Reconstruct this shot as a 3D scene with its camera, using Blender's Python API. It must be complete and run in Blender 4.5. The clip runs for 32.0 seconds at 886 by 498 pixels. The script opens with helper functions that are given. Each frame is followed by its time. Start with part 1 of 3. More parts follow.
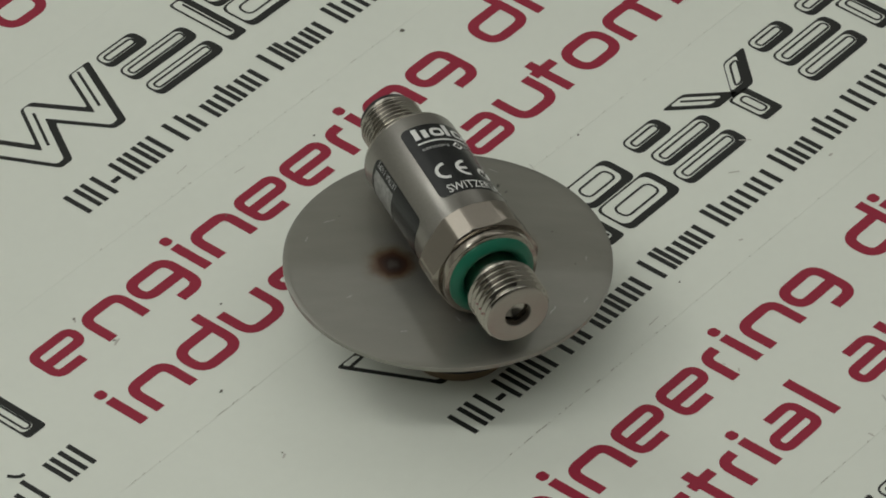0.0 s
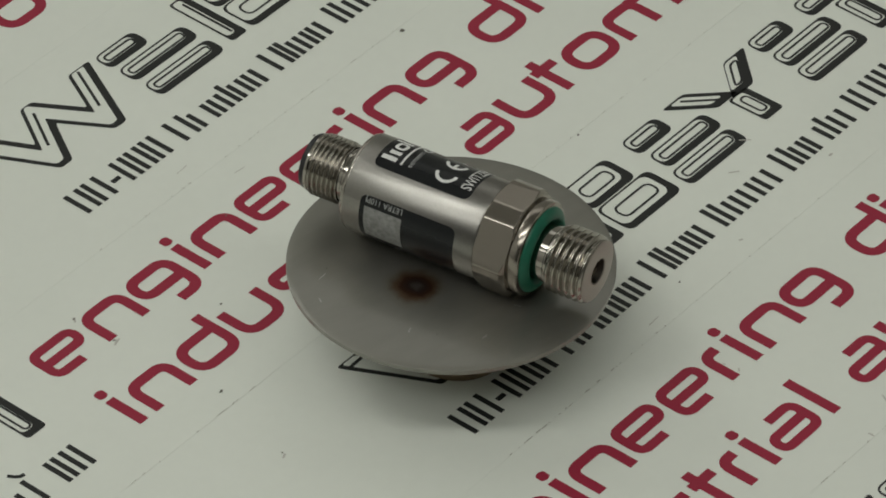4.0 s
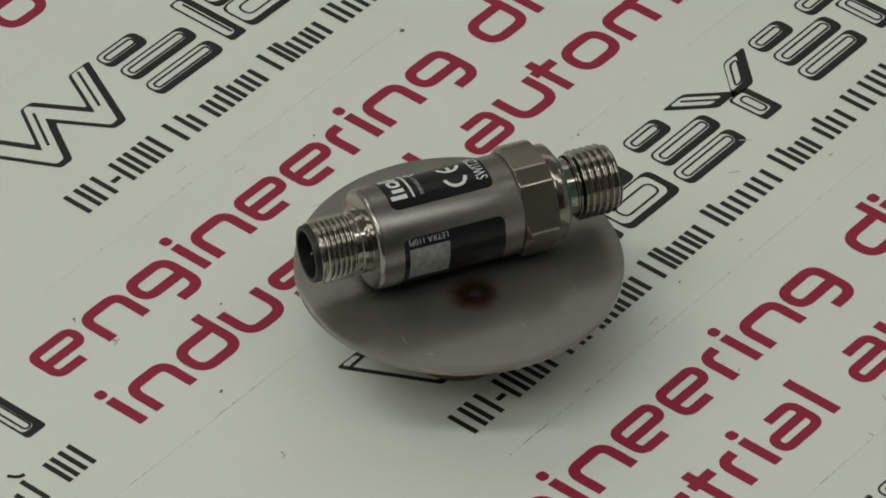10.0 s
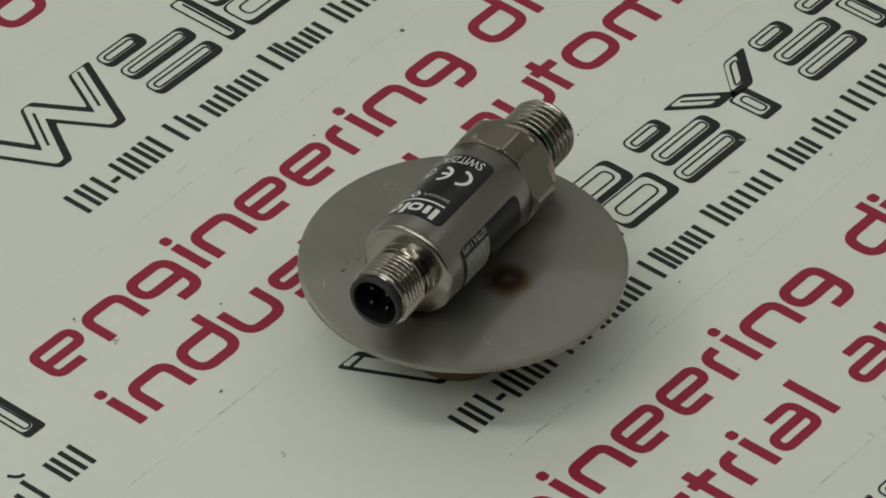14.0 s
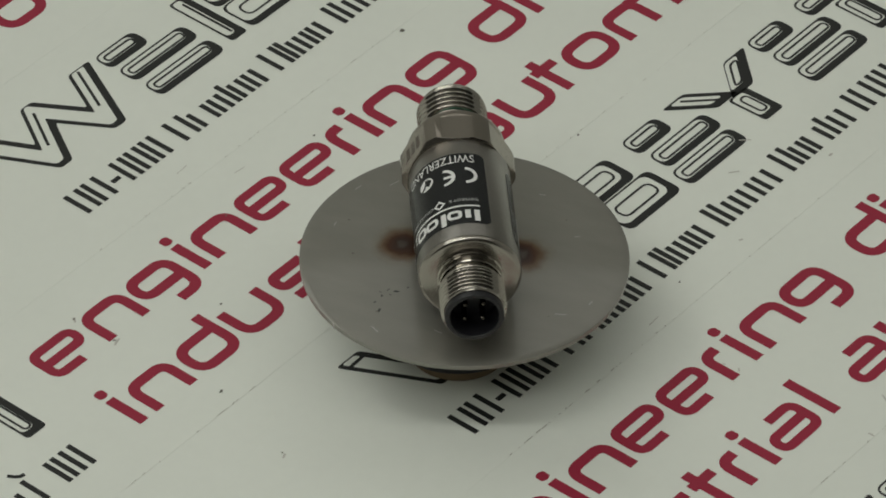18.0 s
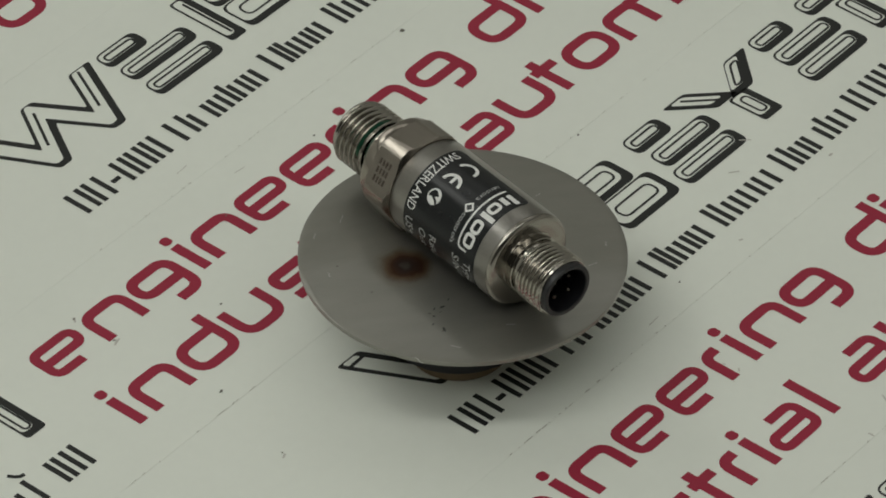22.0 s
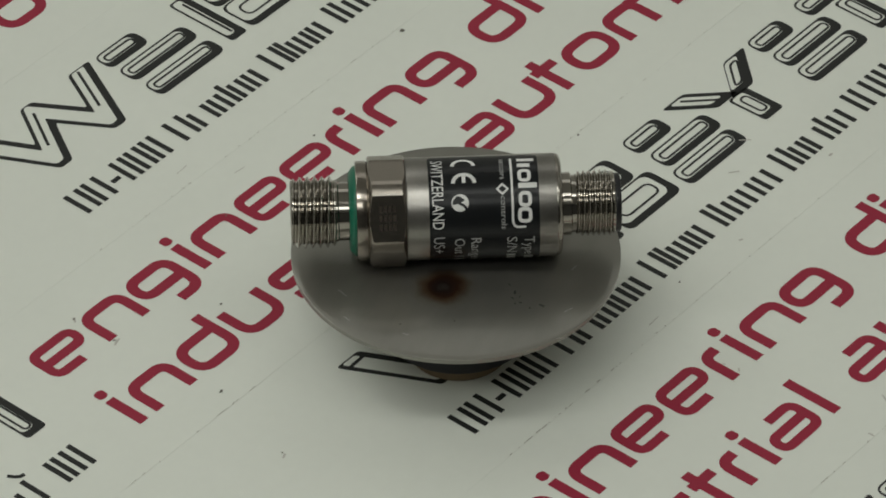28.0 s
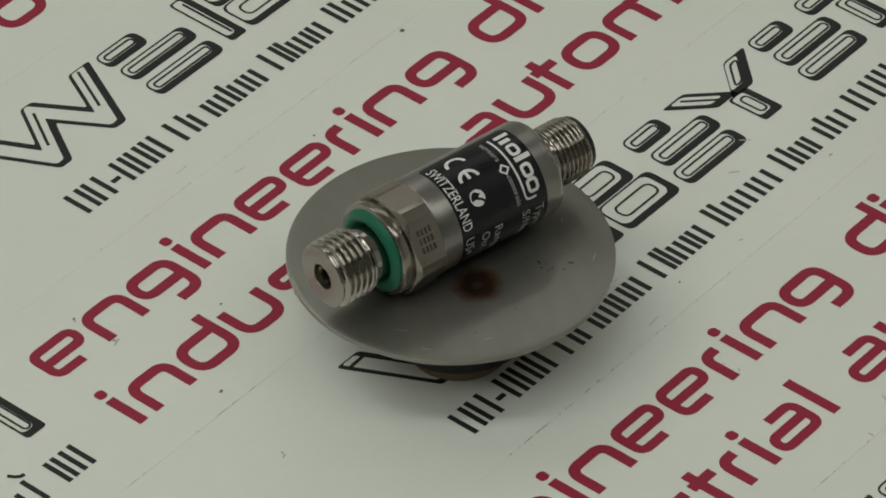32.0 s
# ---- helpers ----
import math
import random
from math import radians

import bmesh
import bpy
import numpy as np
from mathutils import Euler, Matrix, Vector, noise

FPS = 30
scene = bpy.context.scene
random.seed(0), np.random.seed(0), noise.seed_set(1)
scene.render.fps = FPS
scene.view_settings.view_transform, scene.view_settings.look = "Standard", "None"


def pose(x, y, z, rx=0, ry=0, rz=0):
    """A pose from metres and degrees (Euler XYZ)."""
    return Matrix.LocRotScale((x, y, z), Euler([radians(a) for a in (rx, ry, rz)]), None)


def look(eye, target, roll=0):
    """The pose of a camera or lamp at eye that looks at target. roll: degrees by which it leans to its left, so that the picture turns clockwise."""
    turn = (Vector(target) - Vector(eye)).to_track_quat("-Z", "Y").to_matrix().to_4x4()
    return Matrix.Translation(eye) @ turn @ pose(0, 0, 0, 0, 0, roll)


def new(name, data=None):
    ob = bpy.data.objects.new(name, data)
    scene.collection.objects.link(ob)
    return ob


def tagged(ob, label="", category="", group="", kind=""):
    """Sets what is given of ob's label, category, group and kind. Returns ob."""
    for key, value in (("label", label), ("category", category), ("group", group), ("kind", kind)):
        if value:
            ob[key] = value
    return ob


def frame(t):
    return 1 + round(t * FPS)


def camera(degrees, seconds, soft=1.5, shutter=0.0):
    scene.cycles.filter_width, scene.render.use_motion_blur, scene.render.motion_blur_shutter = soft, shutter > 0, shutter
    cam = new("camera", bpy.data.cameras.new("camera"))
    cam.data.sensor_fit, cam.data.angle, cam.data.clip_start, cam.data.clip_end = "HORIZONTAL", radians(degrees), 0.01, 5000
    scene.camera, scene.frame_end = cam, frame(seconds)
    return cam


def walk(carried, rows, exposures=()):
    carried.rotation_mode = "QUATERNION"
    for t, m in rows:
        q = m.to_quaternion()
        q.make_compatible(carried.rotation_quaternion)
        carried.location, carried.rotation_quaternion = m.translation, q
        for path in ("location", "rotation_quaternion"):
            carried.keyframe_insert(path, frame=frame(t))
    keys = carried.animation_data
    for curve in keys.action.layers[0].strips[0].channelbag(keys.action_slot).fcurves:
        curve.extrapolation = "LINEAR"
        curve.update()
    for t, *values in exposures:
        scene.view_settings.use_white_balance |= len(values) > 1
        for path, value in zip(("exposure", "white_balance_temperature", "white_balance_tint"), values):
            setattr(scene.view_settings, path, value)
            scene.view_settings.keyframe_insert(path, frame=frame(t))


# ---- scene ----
MM = 0.001
cam = camera(9.0, 32.0, soft=1.8)
VIEW = look((0.0, -0.777071, 0.702059), (-0.002392, 0.002057, 0.019), 0.528)
walk(cam, [(0.0, VIEW), (32.0, VIEW)])

# ---- light ----
scene.view_settings.exposure = 0.07
world = bpy.data.worlds.new("room_air")
world.use_nodes = True
world.node_tree.nodes["Background"].inputs["Color"].default_value = (0.9, 0.95, 0.9, 1)
world.node_tree.nodes["Background"].inputs["Strength"].default_value = 0.02
scene.world = world

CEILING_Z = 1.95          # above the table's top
# all out of view; the last is a fill panel added for ceiling bounce
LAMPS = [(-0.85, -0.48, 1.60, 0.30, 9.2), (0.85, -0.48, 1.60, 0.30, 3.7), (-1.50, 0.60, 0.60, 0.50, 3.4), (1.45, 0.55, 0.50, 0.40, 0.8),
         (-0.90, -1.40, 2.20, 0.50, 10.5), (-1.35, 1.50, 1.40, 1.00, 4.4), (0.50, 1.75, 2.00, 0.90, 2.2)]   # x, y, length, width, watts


# ---- materials ----
def shader(name, colour, rough=0.5, metal=0.0, grain=0.0, grain_scale=400.0, bump=0.0, bump_scale=900.0, spots=0.0,
           coat=0.0, stretch=(1, 1, 1), rough_var=0.0, emit=0.0, spec=0.5):
    """A surface with fine grain, larger blotches and a little relief, in object space."""
    m = bpy.data.materials.new(name)
    m.use_nodes = True
    t = m.node_tree
    b = t.nodes["Principled BSDF"]
    b.inputs["Base Color"].default_value = (*colour, 1)
    b.inputs["Roughness"].default_value = rough
    b.inputs["Metallic"].default_value = metal
    b.inputs["Coat Weight"].default_value = coat
    b.inputs["Specular IOR Level"].default_value = spec
    b.inputs["Coat Roughness"].default_value = 0.07
    co = t.nodes.new("ShaderNodeTexCoord")
    mp = t.nodes.new("ShaderNodeMapping")
    mp.inputs["Scale"].default_value = stretch
    t.links.new(co.outputs["Object"], mp.inputs["Vector"])

    def noise_node(scale, detail=4.0):
        n = t.nodes.new("ShaderNodeTexNoise")
        n.inputs["Scale"].default_value = scale
        n.inputs["Detail"].default_value = detail
        t.links.new(mp.outputs["Vector"], n.inputs["Vector"])
        return n

    if grain or spots:
        n1, n2 = noise_node(grain_scale), noise_node(grain_scale / 22.0, 3.0)
        mix = t.nodes.new("ShaderNodeMath")
        mix.operation = "MULTIPLY_ADD"
        t.links.new(n1.outputs["Fac"], mix.inputs[0])
        mix.inputs[1].default_value = grain
        half = t.nodes.new("ShaderNodeMath")
        half.operation = "MULTIPLY_ADD"
        t.links.new(n2.outputs["Fac"], half.inputs[0])
        half.inputs[1].default_value = spots
        half.inputs[2].default_value = 1.0 - grain / 2 - spots / 2
        t.links.new(half.outputs[0], mix.inputs[2])
        mul = t.nodes.new("ShaderNodeVectorMath")
        mul.operation = "SCALE"
        mul.inputs[0].default_value = colour
        t.links.new(mix.outputs[0], mul.inputs["Scale"])
        t.links.new(mul.outputs[0], b.inputs["Base Color"])
    if rough_var:
        n3 = noise_node(grain_scale / 8.0)
        r = t.nodes.new("ShaderNodeMath")
        r.operation = "MULTIPLY_ADD"
        t.links.new(n3.outputs["Fac"], r.inputs[0])
        r.inputs[1].default_value = rough_var
        r.inputs[2].default_value = rough - rough_var / 2
        t.links.new(r.outputs[0], b.inputs["Roughness"])
    if bump:
        n4 = noise_node(bump_scale)
        bp = t.nodes.new("ShaderNodeBump")
        bp.inputs["Strength"].default_value = bump
        bp.inputs["Distance"].default_value = 0.0001
        t.links.new(n4.outputs["Fac"], bp.inputs["Height"])
        t.links.new(bp.outputs["Normal"], b.inputs["Normal"])
    if emit:
        b.inputs["Emission Color"].default_value = (1.0, 0.97, 0.9, 1)
        b.inputs["Emission Strength"].default_value = emit
    return m


FILM = shader("white_film", (0.74, 0.765, 0.70), 0.42, grain=0.04, grain_scale=420, spots=0.09, bump=0.10, bump_scale=300, rough_var=0.1)
MAROON = shader("maroon_ink", (0.30, 0.0115, 0.039), 0.60, grain=0.10, grain_scale=900, spots=0.08)
BLACK_INK = shader("black_ink", (0.011, 0.012, 0.011), 0.62, grain=0.2, grain_scale=900, spots=0.1)
DIRT = shader("dirt", (0.13, 0.12, 0.10), 0.8, grain=0.4, grain_scale=1500)
TABLE = shader("table_laminate", (0.55, 0.54, 0.50), 0.5, grain=0.06, grain_scale=200, spots=0.1)
PLASTER = shader("plaster", (0.74, 0.74, 0.70), 0.9, grain=0.05, grain_scale=60, spots=0.08, bump=0.2, bump_scale=120)
DARK_WALL = shader("dark_wall", (0.10, 0.10, 0.095), 0.9, grain=0.05, grain_scale=60, spots=0.08)
CEIL = shader("ceiling_paint", (0.80, 0.80, 0.77), 0.9, grain=0.03, grain_scale=40, spots=0.05)
FLOORING = shader("grey_flooring", (0.30, 0.29, 0.28), 0.6, grain=0.15, grain_scale=80, spots=0.1)
TUBE = shader("lamp_diffuser", (0.9, 0.9, 0.88), 0.6, emit=0.15)
HOUSING = shader("lamp_housing", (0.7, 0.7, 0.68), 0.5)
STEEL = shader("turned_steel", (0.38, 0.357, 0.32), 0.075, 1.0, grain=0.10, grain_scale=600, spots=0.08, stretch=(3, 1, 1), rough_var=0.04)
HEXSTEEL = shader("machined_hex_steel", (0.31, 0.28, 0.245), 0.18, 1.0, grain=0.10, grain_scale=700, spots=0.08, bump=0.04,
                  bump_scale=1500, stretch=(1, 3, 3), rough_var=0.1)
CAPSTEEL = shader("faced_cap_steel", (0.35, 0.328, 0.295), 0.20, 1.0, grain=0.08, grain_scale=700, spots=0.08, rough_var=0.06)
BLASTED = shader("satin_steel", (0.29, 0.278, 0.259), 0.32, 1.0, grain=0.22, grain_scale=1400, spots=0.14, bump=0.22, bump_scale=2200, stretch=(1, 1.6, 1.6), rough_var=0.18)
LABEL = shader("black_label_film", (0.009, 0.010, 0.011), 0.24, grain=0.2, grain_scale=700, rough_var=0.08, spec=0.3)
WHITE_PRINT = shader("white_print", (0.72, 0.72, 0.70), 0.5, grain=0.15, grain_scale=1500)
GREY_PRINT = shader("grey_print", (0.40, 0.40, 0.39), 0.5, grain=0.2, grain_scale=1500)
CODE_GREY = shader("pale_code_print", (0.24, 0.24, 0.23), 0.5, grain=1.5, grain_scale=1100)
SEAL = shader("green_rubber", (0.004, 0.13, 0.074), 0.42, grain=0.1, grain_scale=600, spots=0.1)
PLASTIC = shader("black_plastic", (0.008, 0.008, 0.010), 0.42, grain=0.2, grain_scale=900)
GOLD = shader("gold_plating", (0.11, 0.10, 0.085), 0.22, 1.0)
BORE = shader("drilled_bore", (0.38, 0.355, 0.32), 0.16, 1.0, grain=0.3, grain_scale=900)
CARDBOARD = shader("brown_fibreboard", (0.19, 0.135, 0.08), 0.75, grain=0.3, grain_scale=500, spots=0.2)
HUBBLACK = shader("black_hub", (0.012, 0.011, 0.013), 0.5, grain=0.2, grain_scale=500)
PEN = shader("faded_pen", (0.065, 0.07, 0.062), 0.65, 0.4, grain=0.5, grain_scale=1500)
FACE = shader("faced_steel", (0.36, 0.33, 0.30), 0.30, 1.0, grain=0.1, grain_scale=900, spots=0.06, bump=0.1, bump_scale=2500, rough_var=0.08)
GLINT_SCRATCH = shader("bright_glint_scratch", (0.46, 0.45, 0.42), 0.55, 0.8, grain=0.3, grain_scale=1500)
SCUFF = shader("faint_scuff", (0.50, 0.49, 0.44), 0.7, grain=0.5, grain_scale=1200)
GRIME = shader("joint_grime", (0.38, 0.36, 0.31), 0.8, grain=0.5, grain_scale=1200)
ETCH = shader("laser_etch", (0.12, 0.10, 0.085), 0.42, 0.95, grain=0.6, grain_scale=1500)


def plate_material():
    """Rolled stainless sheet with two round heat-tint marks left by spot welds."""
    m = shader("stainless_sheet", (0.265, 0.258, 0.231), 0.45, 0.88, coat=0.6, grain=0.07, grain_scale=1500, spots=0.24, bump=0.06, bump_scale=1800,
               stretch=(1, 3, 1), rough_var=0.10)
    t = m.node_tree
    b = t.nodes["Principled BSDF"]
    co = t.nodes.new("ShaderNodeTexCoord")
    wob = t.nodes.new("ShaderNodeTexNoise")
    wob.inputs["Scale"].default_value = 320.0
    t.links.new(co.outputs["Object"], wob.inputs["Vector"])
    colour = b.inputs["Base Color"].links[0].from_socket
    dirt = None
    for x, y in ((-0.0116, -0.0037), (0.0096, 0.0015)):
        d = t.nodes.new("ShaderNodeVectorMath")
        d.operation = "DISTANCE"
        t.links.new(co.outputs["Object"], d.inputs[0])
        d.inputs[1].default_value = (x + 0.001458, y + 0.000614, 0.0)
        add = t.nodes.new("ShaderNodeMath")
        add.operation = "MULTIPLY_ADD"
        t.links.new(wob.outputs["Fac"], add.inputs[0])
        add.inputs[1].default_value = 0.0022
        t.links.new(d.outputs["Value"], add.inputs[2])
        ramp = t.nodes.new("ShaderNodeValToRGB")
        e = ramp.color_ramp.elements
        e[0].position, e[0].color = 0.0, (0.60, 0.58, 0.60, 1)
        e[1].position, e[1].color = 1.0, (1, 1, 1, 1)
        for pos, col in ((0.25, (0.48, 0.44, 0.45, 1)), (0.37, (0.21, 0.125, 0.11, 1)), (0.52, (0.30, 0.14, 0.09, 1)), (0.65, (0.62, 0.43, 0.31, 1)), (0.84, (0.95, 0.92, 0.89, 1))):
            n = e.new(pos)
            n.color = col
        sc = t.nodes.new("ShaderNodeMath")
        sc.operation = "DIVIDE"
        t.links.new(add.outputs[0], sc.inputs[0])
        sc.inputs[1].default_value = 0.0076
        t.links.new(sc.outputs[0], ramp.inputs["Fac"])
        mul = t.nodes.new("ShaderNodeVectorMath")
        mul.operation = "MULTIPLY"
        t.links.new(colour, mul.inputs[0])
        t.links.new(ramp.outputs["Color"], mul.inputs[1])
        colour = mul.outputs[0]
    t.links.new(colour, b.inputs["Base Color"])
    return m


SHEET = plate_material()


# ---- mesh helpers ----
def part(name, bm, material, parent=None, label="", sharp=35.0, smooth=True):
    """Links a bmesh as one mesh object under a thing or a part."""
    me = bpy.data.meshes.new(name)
    bm.normal_update()
    bm.to_mesh(me)
    bm.free()
    me.materials.append(material)
    if smooth:
        me.polygons.foreach_set("use_smooth", [True] * len(me.polygons))
        me.set_sharp_from_angle(angle=radians(sharp))
    ob = new(name, me)
    if parent is not None:
        ob.parent = parent
    if label:
        tagged(ob, label)
    return ob


def thing(name, label, category, group="", kind=""):
    ob = new(name)
    ob.empty_display_size = 0.01
    return tagged(ob, label, category, group, kind)


def box(bm, x0, x1, y0, y1, z0, z1, bevel=0.0):
    vs = [bm.verts.new((x, y, z)) for z in (z0, z1) for y in (y0, y1) for x in (x0, x1)]
    fs = [bm.faces.new([vs[i] for i in q]) for q in ((0, 2, 3, 1), (4, 5, 7, 6), (0, 1, 5, 4), (2, 6, 7, 3), (0, 4, 6, 2), (1, 3, 7, 5))]
    if bevel:
        es = list({e for f in fs for e in f.edges})
        bmesh.ops.bevel(bm, geom=es, offset=bevel, segments=2, affect="EDGES")


def ring_surface(bm, s_list, radius, seg=96, cap0=False, cap1=False):
    """A surface round the local X axis (millimetres): radius(s, angle)."""
    rows = []
    for s in s_list:
        row = []
        for i in range(seg):
            a = 2 * math.pi * i / seg
            r = radius(s, a)
            row.append(bm.verts.new((s * MM, -math.sin(a) * r * MM, math.cos(a) * r * MM)))
        rows.append(row)
    for p, q in zip(rows, rows[1:]):
        for i in range(seg):
            j = (i + 1) % seg
            bm.faces.new((p[i], p[j], q[j], q[i]))
    if cap0:
        bm.faces.new(rows[0][::-1])
    if cap1:
        bm.faces.new(rows[-1])
    return rows


def lathe(profile, seg=96, close=False, caps=True):
    """Revolves (s, r) pairs in millimetres about the local X axis."""
    bm = bmesh.new()
    rows = []
    for s, r in profile:
        rows.append([bm.verts.new((s * MM, -math.sin(2 * math.pi * i / seg) * r * MM, math.cos(2 * math.pi * i / seg) * r * MM)) for i in range(seg)])
    pairs = list(zip(rows, rows[1:])) + ([(rows[-1], rows[0])] if close else [])
    for p, q in pairs:
        for i in range(seg):
            j = (i + 1) % seg
            bm.faces.new((p[i], p[j], q[j], q[i]))
    if caps and not close:
        for k, flip in ((0, True), (-1, False)):
            if profile[k][1] > 1e-6:
                bm.faces.new(rows[k][::-1] if flip else rows[k])
    bmesh.ops.recalc_face_normals(bm, faces=bm.faces)
    return bm


def spin(profile, seg=96):
    """Revolves (r, z) pairs in millimetres about the vertical axis."""
    bm = bmesh.new()
    rows = [[bm.verts.new((math.cos(2 * math.pi * i / seg) * r * MM, math.sin(2 * math.pi * i / seg) * r * MM, z * MM)) for i in range(seg)] for r, z in profile]
    for p, q in zip(rows, rows[1:]):
        for i in range(seg):
            j = (i + 1) % seg
            bm.faces.new((p[i], p[j], q[j], q[i]))
    bm.faces.new(rows[0])
    bm.faces.new(rows[-1][::-1])
    bmesh.ops.recalc_face_normals(bm, faces=bm.faces)
    return bm


def rounded(points, radius, closed=False, steps=6):
    """A centre line with its corners rounded."""
    out, n = [], len(points)
    for i, p in enumerate(points):
        if not closed and i in (0, n - 1):
            out.append(Vector(p))
            continue
        p, a, b = Vector(p), Vector(points[i - 1]), Vector(points[(i + 1) % n])
        da, db = (a - p), (b - p)
        r = min(radius, da.length * (0.5 if closed or i > 1 else 0.95), db.length * (0.5 if closed or i < n - 2 else 0.95))
        p0, p1 = p + da.normalized() * r, p + db.normalized() * r
        for k in range(steps + 1):
            f = k / steps
            out.append(p0 * (1 - f) ** 2 + p * 2 * f * (1 - f) + p1 * f ** 2)
    return out


def ribbon(bm, pts, width, closed=False, place=lambda x, y: (x * MM, y * MM, 0.0), lift=0.0):
    """A flat stroke of that width along a centre line."""
    n = len(pts)
    left, right = [], []
    for i, p in enumerate(pts):
        a = pts[i - 1] if (i > 0 or closed) else p
        b = pts[(i + 1) % n] if (i < n - 1 or closed) else p
        d1 = (p - a).normalized() if (p - a).length > 1e-9 else (b - p).normalized()
        d2 = (b - p).normalized() if (b - p).length > 1e-9 else d1
        d = (d1 + d2).normalized()
        k = 1.0 / max(0.5, d.dot(d1))
        nrm = Vector((-d.y, d.x)) * (width / 2 * k)
        up = Vector((0, 0, i * lift))
        left.append(bm.verts.new(Vector(place(p.x + nrm.x, p.y + nrm.y)) + up))
        right.append(bm.verts.new(Vector(place(p.x - nrm.x, p.y - nrm.y)) + up))
    for i in range(n if closed else n - 1):
        j = (i + 1) % n
        bm.faces.new((right[i], right[j], left[j], left[i]))


def patch(bm, pts, place=lambda x, y: (x * MM, y * MM, 0.0)):
    bm.faces.new([bm.verts.new(place(p[0], p[1])) for p in pts])


# ---- the room ----
def room():
    x0, x1, y0, y1, z0 = -2.2, 2.2, -2.4, 2.4, -0.75
    for name, mat, b in (("floor", FLOORING, (x0, x1, y0, y1, z0 - 0.1, z0)), ("ceiling", CEIL, (x0, x1, y0, y1, CEILING_Z, CEILING_Z + 0.1)),
                         ("wall_north", PLASTER, (x0, x1, y1, y1 + 0.1, z0, CEILING_Z)), ("wall_south", DARK_WALL, (x0, x1, y0 - 0.1, y0, z0, CEILING_Z)),
                         ("wall_west", PLASTER, (x0 - 0.1, x0, y0, y1, z0, CEILING_Z)), ("wall_east", PLASTER, (x1, x1 + 0.1, y0, y1, z0, CEILING_Z))):
        bm = bmesh.new()
        box(bm, *b)
        tagged(part(name, bm, mat, smooth=False), "plain painted room surface" if "wall" in name or name == "ceiling" else "plain grey floor", name.split("_")[0], kind="structure")
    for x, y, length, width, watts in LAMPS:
        lamp = thing("ceiling_or_fill_light", "unseen white ceiling light or added fill panel, switched on", "ceiling light", "ceiling lights")
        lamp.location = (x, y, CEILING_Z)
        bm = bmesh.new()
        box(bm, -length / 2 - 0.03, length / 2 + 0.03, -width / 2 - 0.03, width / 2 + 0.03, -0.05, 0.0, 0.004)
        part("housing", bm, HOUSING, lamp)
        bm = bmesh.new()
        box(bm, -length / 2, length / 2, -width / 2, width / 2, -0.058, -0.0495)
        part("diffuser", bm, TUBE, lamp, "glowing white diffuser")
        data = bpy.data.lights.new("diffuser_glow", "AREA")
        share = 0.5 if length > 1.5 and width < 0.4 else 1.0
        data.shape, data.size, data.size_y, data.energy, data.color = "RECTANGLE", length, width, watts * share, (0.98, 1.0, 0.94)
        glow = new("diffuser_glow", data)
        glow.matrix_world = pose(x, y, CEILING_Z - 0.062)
        if share < 1.0:      # the long fittings carry a bare tube under the diffuser
            bm = bmesh.new()
            box(bm, -length / 2, length / 2, -0.118, -0.082, -0.105, -0.07, 0.008)
            part("tube", bm, TUBE, lamp, "glowing fluorescent tube")
            data = bpy.data.lights.new("tube_glow", "AREA")
            data.shape, data.size, data.size_y, data.energy, data.color = "RECTANGLE", length, 0.045, watts * (1 - share), (0.98, 1.0, 0.94)
            glow = new("tube_glow", data)
            glow.matrix_world = pose(x, y - 0.10, CEILING_Z - 0.108)


def table():
    t = thing("table", "plain light laminate table covered with printed strips", "table")
    t.location = (0, 0, -0.75)
    bm = bmesh.new()
    box(bm, -0.8, 0.8, -0.45, 0.75, 0.72, 0.7499, 0.003)
    part("tabletop", bm, TABLE, t)
    for x in (-0.74, 0.74):
        for y in (-0.39, 0.69):
            bm = bmesh.new()
            box(bm, x - 0.025, x + 0.025, y - 0.025, y + 0.025, 0.0, 0.7195, 0.003)
            part("leg", bm, HOUSING, t)


# ---- printed strips ----
TURN = 50.834            # direction of the print on the table, degrees
W, H, S = 11.0, 8.7, 2.22     # letter width, x-height and stroke of the maroon print, millimetres
A = S / 2 - 0.14
B = A - 0.77             # round letters reach further out


